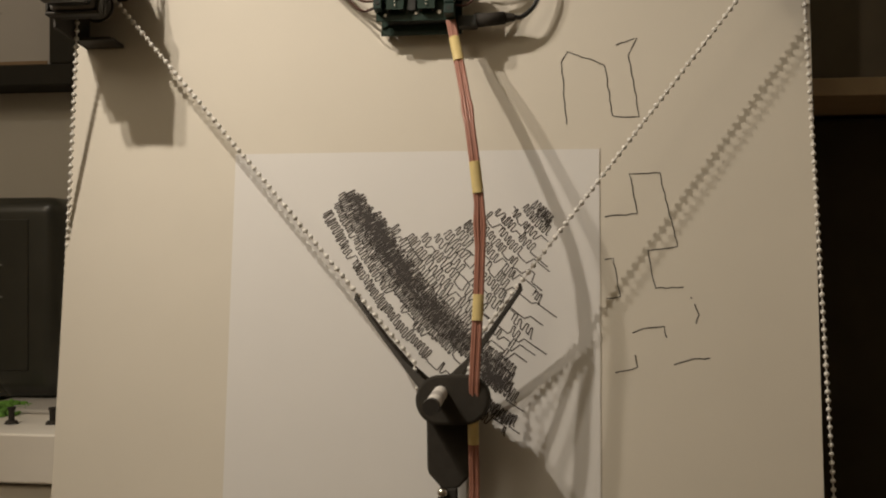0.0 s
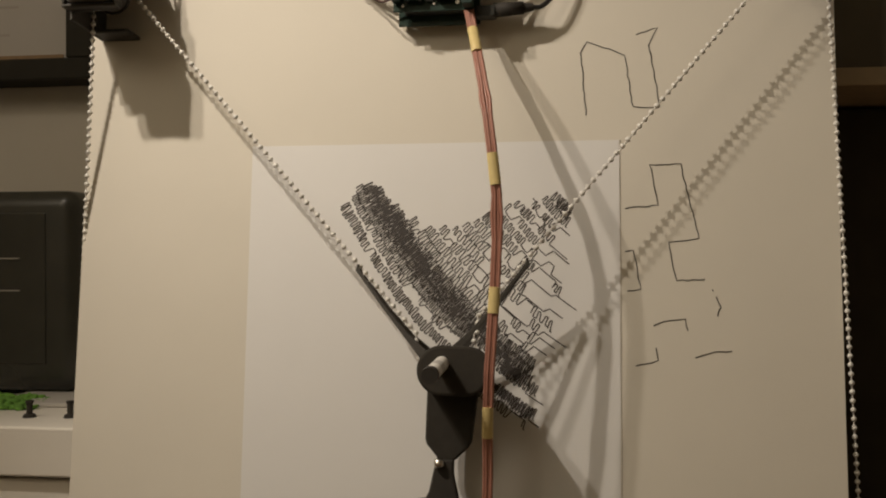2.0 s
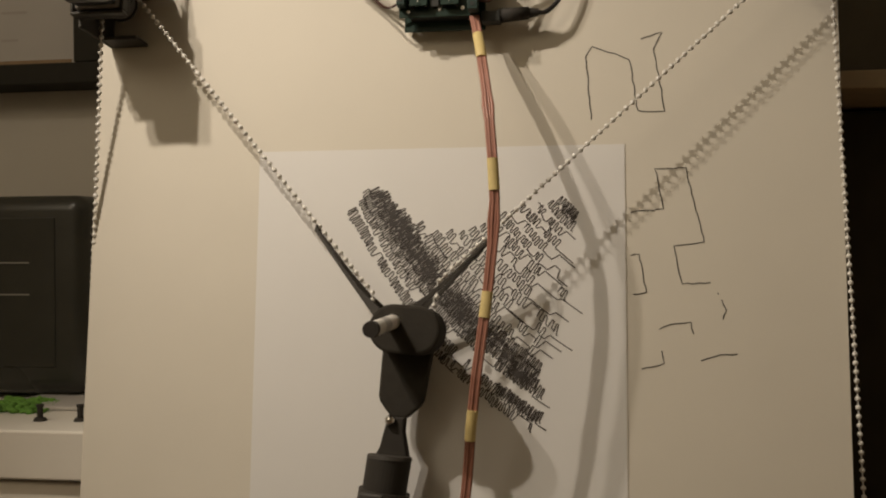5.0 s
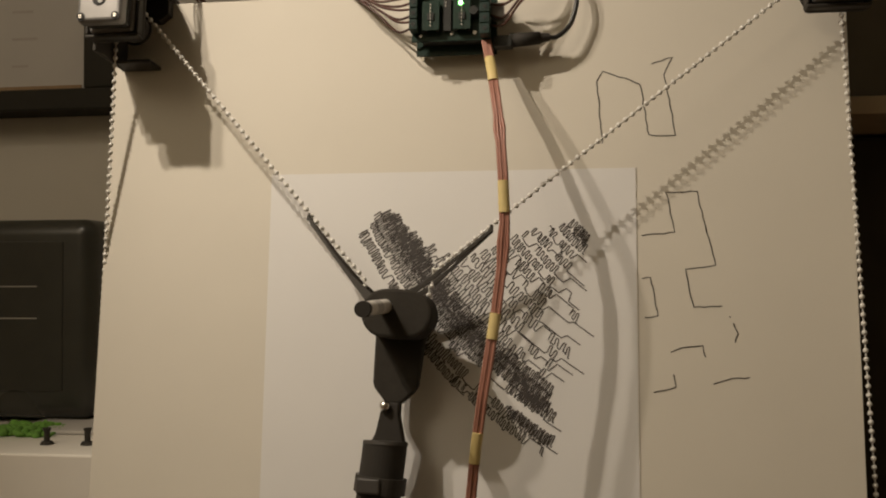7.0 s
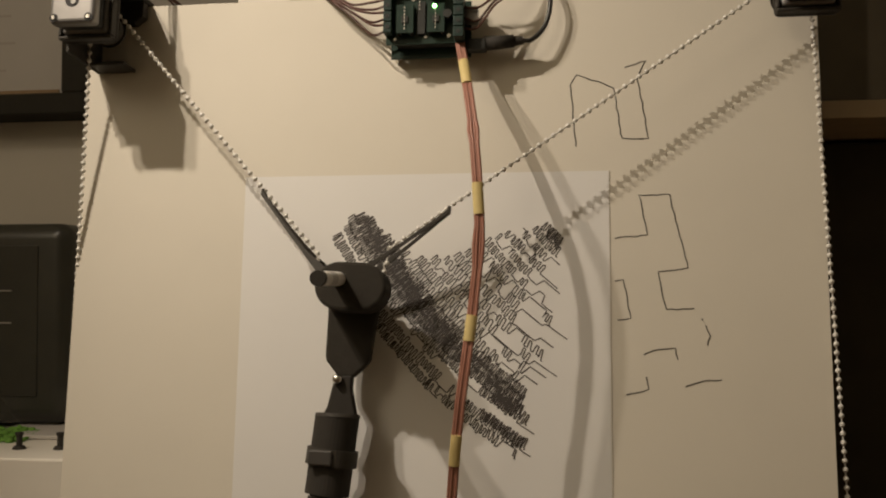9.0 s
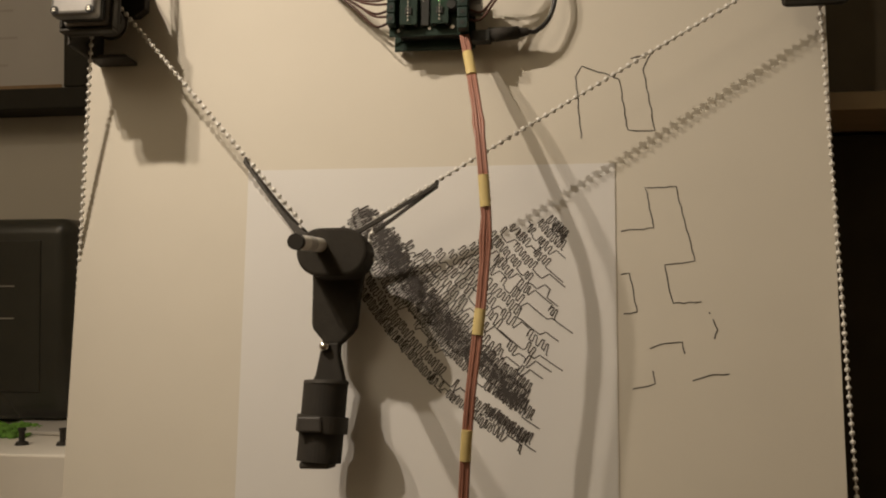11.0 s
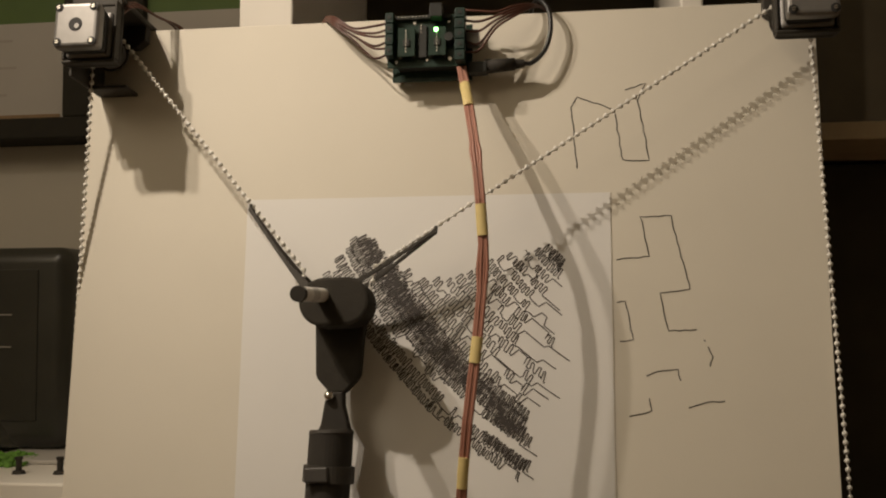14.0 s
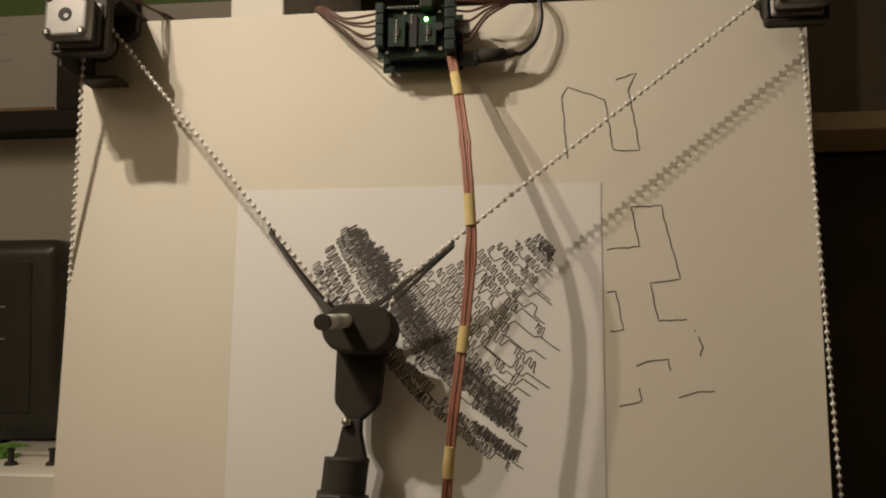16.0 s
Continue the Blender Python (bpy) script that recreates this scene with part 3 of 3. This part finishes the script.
    part("capacitor", rod((x1 - 0.0165, -0.0227, 1.1700), (x1 - 0.0165, -0.0330, 1.1700), 0.0035, n=20), CHIP, c)
    part("heat_sink", box(x0 + 0.036, x0 + 0.046, -0.0360, -0.0230, 1.1860, 1.1975, 0.0006), CHIP, c)
    part("power_jack", box(x1 - 0.002, x1 + 0.013, -0.0205, -0.0096, 1.1440, 1.1530, 0.0008), CHIP, c, "black power socket")
    part("usb_socket", box(x1 - 0.004, x1 + 0.006, -0.0205, -0.0096, 1.1680, 1.1800, 0.0005), STEEL, c, "steel data socket")
    part("led", ball((x0 + 0.0405, -0.0300, 1.1775), 0.0017), LED, c, "lit green indicator lamp", smooth=True)
    plug = thing("power_cable", "black barrel plug and looping cable at the controller", "cable", LEAN)
    part("plug", rod((0.0510, -0.0185, 1.1485), (0.0750, -0.0175, 1.1500), 0.0058, 0.0050, n=20), RUBBER, plug, "black barrel plug", smooth=True)
    part("strain_relief", rod((0.0750, -0.0175, 1.1500), (0.0825, -0.0170, 1.1506), 0.0040, 0.0030, n=16), RUBBER, plug)
    part("cable", tube(spline([(0.0815, -0.017, 1.1505), (0.0890, -0.016, 1.1515), (0.0985, -0.014, 1.162), (0.1035, -0.014, 1.180), (0.1010, -0.012, 1.199),
                               (0.092, -0.002, 1.210), (0.085, 0.03, 1.211), (0.080, 0.06, 1.18)], 8), 0.0019, 8), BLACKWIRE, plug, smooth=True)


def motor_wires():
    left = thing("motor_wires", "bundle of brown motor wires from controller to motor", "wires", LEAN, "motor wires")
    rng = random.Random(8)
    for i in range(6):
        z = 1.1590 + i * 0.0054
        e = rng.uniform(-0.002, 0.002)
        part("wire", tube(spline([(-0.0280, -0.026, z), (-0.040, -0.026, z - 0.001 + e), (-0.056 + e, -0.025, 1.1735 + i * 0.002),
                                  (-0.0725, -0.020, 1.187 + i * 0.0016), (-0.080, -0.012, 1.195 + i * 0.001), (-0.0885, 0.004, 1.2015 + i * 0.0008), (-0.098, 0.016, 1.196),
                                  (-0.11, 0.022, 1.17)], 6), 0.0010, 6), WIREDARK, left, smooth=True)
    right = thing("motor_wires", "bundle of brown motor wires from controller to motor", "wires", LEAN, "motor wires")
    for i in range(5):
        z = 1.1560 + i * 0.0088
        e = rng.uniform(-0.002, 0.002)
        part("wire", tube(spline([(0.0360, -0.028, z + 0.002), (0.047, -0.028, z + 0.001 + e), (0.060, -0.026, 1.1775 + i * 0.0035),
                                  (0.074, -0.021, 1.1890 + i * 0.0022), (0.088, -0.010, 1.2005 + i * 0.0008), (0.098, 0.008, 1.2060), (0.11, 0.022, 1.19), (0.13, 0.024, 1.17)], 6),
                          0.0010, 6), WIREDARK, right, smooth=True)
    lead = thing("motor_lead", "thin brown leads from the motor over the board's edge", "wires", LEAN)
    for i, dx in enumerate((0.0, 0.007, 0.012)):
        part("wire", tube(spline([(-0.244, -0.066, 1.182), (-0.240 + dx * 0.3, -0.045, 1.206 - i * 0.002), (-0.232 + dx * 0.5, -0.02, 1.206 - i * 0.002), (-0.222 + dx * 0.5, 0.004, 1.2022), (-0.214 + dx, 0.018, 1.18)], 8),
                          0.0009, 6), WIREDARK, lead, smooth=True)


# ---- the moving gondola ----
# seconds, x and z of the pivot on the board, roll, yaw
GONDOLA = [
    (0.0, 0.0289, 0.8539, -1.8, 2.4), (0.5, 0.0266, 0.8563, -0.6, 1.6), (1.0, 0.0252, 0.8616, 0.2, 0.4), (1.5, 0.0208, 0.8676, 1.6, 1.1),
    (2.0, 0.0159, 0.8702, 1.4, 2.2), (2.5, 0.0121, 0.8728, 1.6, 1.8), (3.0, 0.0041, 0.8761, 2.2, 0.8), (3.5, -0.0034, 0.8819, 2.8, 0.0),
    (4.0, -0.0109, 0.8884, 3.2, -0.4), (4.5, -0.0178, 0.8957, 3.6, -0.8), (5.0, -0.0240, 0.9032, 4.0, -1.0), (5.5, -0.0297, 0.9105, 4.0, -1.0),
    (6.0, -0.0353, 0.9151, 0.0, -0.3), (6.5, -0.0378, 0.9181, -0.4, 0.0), (7.0, -0.0395, 0.9305, 2.0, -1.0), (7.5, -0.0485, 0.9348, 0.6, 0.9),
    (8.0, -0.0561, 0.9401, -2.6, 0.4), (8.5, -0.0579, 0.9475, -1.2, 1.2), (9.0, -0.0555, 0.9521, 2.0, 1.8), (9.5, -0.0600, 0.9577, 1.4, 1.2),
    (10.0, -0.0644, 0.9632, 0.6, 0.9), (10.5, -0.0684, 0.9682, 0.0, 0.8), (11.0, -0.0722, 0.9724, -0.6, 0.7), (11.5, -0.0754, 0.9755, -0.9, 0.6),
    (12.0, -0.0748, 0.9806, 0.8, -0.4), (12.5, -0.0821, 0.9799, -1.9, -0.4), (13.0, -0.0748, 0.9749, -0.7, -0.4), (13.5, -0.0754, 0.9643, -3.6, -0.3),
    (14.0, -0.0691, 0.9563, -2.1, 0.1), (14.5, -0.0629, 0.9497, -0.9, -0.2), (15.0, -0.0537, 0.9464, 1.8, -0.3), (15.5, -0.0475, 0.9378, 2.2, -0.1),
    (16.0, -0.0426, 0.9297, 1.4, -0.1),
]
ARM_L, ARM_R = 0.0962, 0.1012


def tangent(x, z, wheel, side):
    """Where the chain from (x, z) touches the upper side of a pulley, the way towards it, and how far it is."""
    dx, dz = wheel[0] - x, wheel[1] - z
    d = math.hypot(dx, dz)
    run = math.sqrt(d * d - wheel[2] ** 2)
    a = math.atan2(dz, dx) + math.asin(wheel[2] / d) * side
    return (x + run * math.cos(a), z + run * math.sin(a)), a, run


def prong(length, side, up):
    """One flat prong along +x; it starts to one side of the chain plane and meets the other prong at the tip. up: which way the hook points."""
    bm = slab([(0.004, -0.0058), (0.030, -0.0050), (0.055, -0.0043), (length - 0.001, -0.0026), (length + 0.0022, 0.0012), (length + 0.0008, 0.0026), (length - 0.0018, 0.0002),
               (0.058, -0.0017), (0.034, -0.0015), (0.004, 0.0030)], -0.0014, 0.0014, 0.0004)
    for v in bm.verts:
        v.co.z *= up
        v.co.y += side * (0.0016 + 0.0174 * (1 - v.co.x / length))
    return bm


def gondola():
    g = thing("pen_gondola", "black pen carriage hanging on two bead chains with a weight below", "pen carriage")
    # plate: a wide round head that narrows to the neck; y is measured from the chain plane
    arc = lambda cx, cz, r, d0, d1: [(cx + r * math.cos(radians(d)), cz + r * math.sin(radians(d))) for d in range(d0, d1 + 1, 10)]
    head = arc(0.0195, -0.0032, 0.0180, -90, 90) + arc(0.0022, -0.0032, 0.0180, 90, 270)
    body = [(x - 0.0058, z + 0.0020) for x, z in [
        (0.0372, -0.0060), (0.0300, 0.0040), (0.0000, 0.0040), (-0.0050, -0.0060), (-0.0042, -0.0235), (-0.0042, -0.0560), (-0.0030, -0.0600), (0.0060, -0.0705), (0.0080, -0.0715), (0.0170, -0.0715), (0.0190, -0.0706),
        (0.0275, -0.0622), (0.0302, -0.0578), (0.0330, -0.0300)]]
    part("head_block", slab([(x + 0.0014, z) for x, z in head], -0.0285, 0.0030, 0.0022), DULL, g, "matt black rounded head block")
    part("carriage_body", slab(body, 0.0034, 0.0150, 0.0018), DULL, g, "matt black rounded carriage body")
    part("pivot_ring", rod((0.004, 0.0152, -0.002), (0.004, 0.0240, -0.002), 0.0170, n=32), PRINT, g)
    part("foot_pad", rod((0.0140, 0.0152, -0.050), (0.0140, 0.0330, -0.050), 0.006, 0.0045, n=20), PRINT, g)
    axis = lambda y: (0.0037, y, -0.0055 + (y + 0.0890) * 0.118)
    pen = part("pen", rod(axis(-0.0890), axis(0.0260), 0.0053, n=28), PENWHITE, g, "grey-white marker pen", smooth=False)
    part("pen_cap", rod(axis(-0.0945), axis(-0.0890), 0.0055, 0.0058, n=28), RUBBER, pen, "dark pen end")
    part("pen_print", rod(axis(-0.0690), axis(-0.0520), 0.00535, n=28), PENGREY, pen, "faint grey printed band")
    part("pen_tip", rod(axis(0.0260), axis(0.0347), 0.0028, 0.0006, n=14), RUBBER, pen)
    part("servo", box(0.004, 0.0220, 0.0152, 0.0270, -0.034, -0.022, 0.001), CHIP, g, "small black servo")
    part("ball_stud", ball((0.0015, -0.0010, -0.0712), 0.0040, sub=3), CHROME, g, "polished steel ball", smooth=True)
    part("neck", slab([(-0.0010, -0.0685), (0.0120, -0.0685), (0.0120, -0.079), (0.0168, -0.099), (-0.0088, -0.099), (-0.0055, -0.092)], 0.0010, 0.0125, 0.0015), RUBBER, g, "black tapered neck")
    w = part("weight", rod((0.0040, -0.0030, -0.0985), (-0.0004, -0.0030, -0.1565), 0.0166, n=36), RUBBER, g, "black cylindrical weight")
    part("weight_rim", rod((0.0041, -0.0030, -0.0970), (0.0040, -0.0030, -0.0998), 0.0164, 0.0171, n=36), PRINT, w)
    part("clip_band", rod((0.0022, -0.0030, -0.1230), (0.0012, -0.0030, -0.1352), 0.0192, n=36), PRINT, w, "black band round the weight")
    part("clip", box(-0.0120, 0.0060, -0.0238, -0.0180, -0.1348, -0.1234, 0.0015), PRINTGREYBLACK, w, "grey-black clip")
    part("tail_block", box(-0.0120, 0.0100, -0.0160, 0.0090, -0.1612, -0.1560, 0.0015), PRINT, w)
    arms = []
    for length, up in ((ARM_L, -1), (ARM_R, 1)):
        a = part("chain_arm", rod((length - 0.002, -0.0030, -0.0010 * up), (length - 0.002, 0.0030, -0.0010 * up), 0.0018, n=18), PRINT, g, "black two-pronged chain arm")
        part("prong", prong(length, -1, up), PRINT, a)
        part("prong", prong(length, 1, up), PRINT, a)
        part("hub_ring", rod((0, -0.0196, 0), (0, 0.0205, 0), 0.0090, n=28), PRINT, a)
        arms.append(a)
    return g, *arms


# ---- bead chains ----
PITCH = 0.0066
LEFT_OUT = 0.007  # how much farther from the paper the left arm is


def chain_point(s, x, z, wheel, side):
    """Place and direction at length s along the chain: tail, run to the pulley, round it, and down beside the board."""
    px, pz, pr = wheel
    (tx, tz), a, run = tangent(x, z, wheel, -side)
    lift = 0.0022
    ux, uz = math.sin(a) * side, -math.cos(a) * side
    start, tip = (0.027 if side > 0 else 0.044), 0.096
    near = CHAIN_Y - (LEFT_OUT if side > 0 else 0.0)
    ax, az = x + start * math.cos(a) + lift * ux, z + start * math.sin(a) + lift * uz
    length = run - start
    if s < 0:
        return Vector((ax - side * 0.0015 * math.sin(-s * 260), near - 0.002, az + s)), Vector((0, 0, 1))
    if s < length:
        k = lift * s / length
        y = near + (PULLEY_Y - near) * max(0.0, s + start - tip) / (run - tip)
        return Vector((ax + s * math.cos(a) - k * ux, y, az + s * math.sin(a) - k * uz)), Vector((math.cos(a), 0, math.sin(a)))
    s -= length
    b0 = math.atan2(tz - pz, tx - px)
    b1 = math.pi if side > 0 else 0.0
    arc = abs(b1 - b0) * pr
    if s < arc:
        b = b0 + (b1 - b0) * s / arc
        return Vector((px + pr * math.cos(b), PULLEY_Y, pz + pr * math.sin(b))), Vector((-math.sin(b) * side, 0, math.cos(b) * side))
    d = Vector((-0.075, 0.165, -0.98) if side > 0 else (0.052, 0.105, -0.99)).normalized()
    return Vector((px - side * pr, PULLEY_Y, pz)) + d * (s - arc), d


def bead_chain(tail):
    c = thing("bead_chain", "white plastic bead chain from carriage over pulley, hanging beside the board", "bead chain", LEAN, "bead chains")
    bm = ball((0, 0, 0), 0.00205, sub=2)
    rod((0, 0, 0), (0, 0, PITCH), 0.0006, bm=bm, n=5, caps=False)
    me = mesh("bead", bm, BEAD, True)
    rows = []
    n = int((0.47 + tail + 0.42) / PITCH)
    for i in range(n):
        s = -tail + i * PITCH
        ob = new("bead", me)
        ob.parent = c
        rows.append((ob, s))
    return rows


# ---- hanging cable ----
CABLE = [(0.0311, -0.022, 1.153), (0.0358, -0.031, 1.132), (0.0404, -0.044, 1.113), (0.0439, -0.052, 1.097), (0.0483, -0.061, 1.076), (0.0523, -0.069, 1.053),
         (0.0559, -0.072, 1.027), (0.0595, -0.071, 0.9935), (0.0598, -0.0695, 0.961), (0.0584, -0.0685, 0.929), (0.0564, -0.068, 0.897), (0.0541, -0.0655, 0.865),
         (0.0522, -0.0570, 0.830), (0.0514, -0.0460, 0.791), (0.0495, -0.0390, 0.749)]
# heights between which tape is wound round the wires
TAPES = [(1.1293, 1.1065), (1.0233, 1.0001), (0.9266, 0.9078), (0.8414, 0.8196)]
# seconds and how far the low end of the cable has swung in x
SWING = [(0.0, 0.005), (1.5, 0.003), (3.0, -0.004), (5.5, -0.0175), (7.0, -0.0215), (9.0, -0.0160), (11.5, -0.0110), (12.5, -0.0110), (14.5, -0.0130), (16.0, -0.0150)]


def cable_line(shift):
    pts = []
    for x, y, z in CABLE:
        k = max(0.0, (1.147 - z) / 0.32)
        pts.append(Vector((x + shift * (k ** 1.5), y, z)))
    return pts


def hanging_cable():
    c = thing("servo_cable", "red-brown wires bundled with yellow tape, hanging from the controller", "cable", LEAN)
    rng = random.Random(2)
    line = cable_line(0.0)
    rows = []
    offs = [(-0.0026, 0.0), (-0.0009, 0.0003), (0.0009, -0.0002), (0.0026, 0.0002)]
    for i, (a, b) in enumerate(zip(line, line[1:])):
        length = (b - a).length
        seg = new("cable_piece")
        seg.parent = c
        bm = bmesh.new()
        loose = 1.35 if i in (4, 7) else 1.0
        for k, (ox, oy) in enumerate(offs):
            tube([(ox, oy, -0.0015), (ox, oy, 0.0015), (ox * loose, oy * loose, length * 0.5), (ox, oy, length + 0.0006)], 0.00132, 8, bm, 0.9, False)
        me = mesh("wire", bm, WIRE, True)
        w = new("wire", me)
        w.parent = seg
        rows.append((seg, i, length))
    for top, low in TAPES:
        for i, (a, b) in enumerate(zip(line, line[1:])):
            z0, z1 = min(top, a.z), max(low, b.z)
            if z0 - z1 < 0.0005:
                continue
            length = (b - a).length
            u0, u1 = ((a.z - z) / (a.z - b.z) * length for z in (z0, z1))
            u1 += 0.0008 if z1 == b.z else 0.0
            bm = bmesh.new()
            bmesh.ops.create_cone(bm, cap_ends=True, segments=18, radius1=0.0041, radius2=0.0041, depth=u1 - u0,
                                  matrix=Matrix.Translation((0, 0, (u0 + u1) / 2)) @ Matrix.Diagonal((1, 0.75, 1, 1)))
            part("tape", bm, TAPE, rows[i][0], "yellow tape wrap", smooth=False)
    return rows


# ---- build ----
room()
shelves()
wall_prints()
appliance()
moss()
pegs()
board()
test_strokes()
DRAWING = plotted_picture()
FRESH_INK = fresh_ink(DRAWING)
motor(MOTOR_L, -1)
motor(MOTOR_R, 1)
controller()
motor_wires()
GOND, LEFT_ARM, RIGHT_ARM = gondola()
CHAIN_LEFT = bead_chain(0.017)
CHAIN_RIGHT = bead_chain(0.030)
CABLE_PIECES = hanging_cable()


def lerp(rows, t):
    for (t0, v0), (t1, v1) in zip(rows, rows[1:]):
        if t <= t1:
            u = (t - t0) / (t1 - t0)
            u = u * u * (3 - 2 * u)
            return v0 + (v1 - v0) * u
    return rows[-1][1]


def motions():
    walk(GOND, [(t, LEAN @ pose(x, CHAIN_Y, z, 0, roll, yaw)) for t, x, z, roll, yaw in GONDOLA])
    for arm, wheel, side in ((LEFT_ARM, PULLEY_L, 1), (RIGHT_ARM, PULLEY_R, -1)):
        rows = []
        for t, x, z, roll, yaw in GONDOLA:
            _, a, _ = tangent(x, z, wheel, -side)
            rows.append((t, pose(0, -LEFT_OUT if side > 0 else 0, 0, 0, -math.degrees(a) - roll, -yaw)))
        walk(arm, rows)
    for beads, wheel, side in ((CHAIN_LEFT, PULLEY_L, 1), (CHAIN_RIGHT, PULLEY_R, -1)):
        for ob, s in beads:
            rows = []
            for t, x, z, roll, yaw in GONDOLA:
                p, d = chain_point(s, x, z, wheel, side)
                rows.append((t, Matrix.Translation(p) @ d.to_track_quat("Z", "X").to_matrix().to_4x4()))
            walk(ob, rows)
    for ob, t in FRESH_INK:
        early, late = max(0.05, t), min(15.95, t + 0.1)
        walk(ob, [(0.0, pose(0, 0.006, 0)), (early, pose(0, 0.006, 0)), (max(late, early + 0.04), pose(0, 0, 0)), (16.0, pose(0, 0, 0))])
    for seg, i, length in CABLE_PIECES:
        rows = []
        for t in [k * 0.5 for k in range(33)]:
            line = cable_line(lerp(SWING, t))
            d = line[i + 1] - line[i]
            zz = d.normalized()
            xx = (Vector((1, 0, 0)) - zz * zz.x).normalized()
            turn = Matrix((xx, zz.cross(xx), zz)).transposed().to_4x4()
            rows.append((t, Matrix.Translation(line[i]) @ turn))
        walk(seg, rows)


motions()
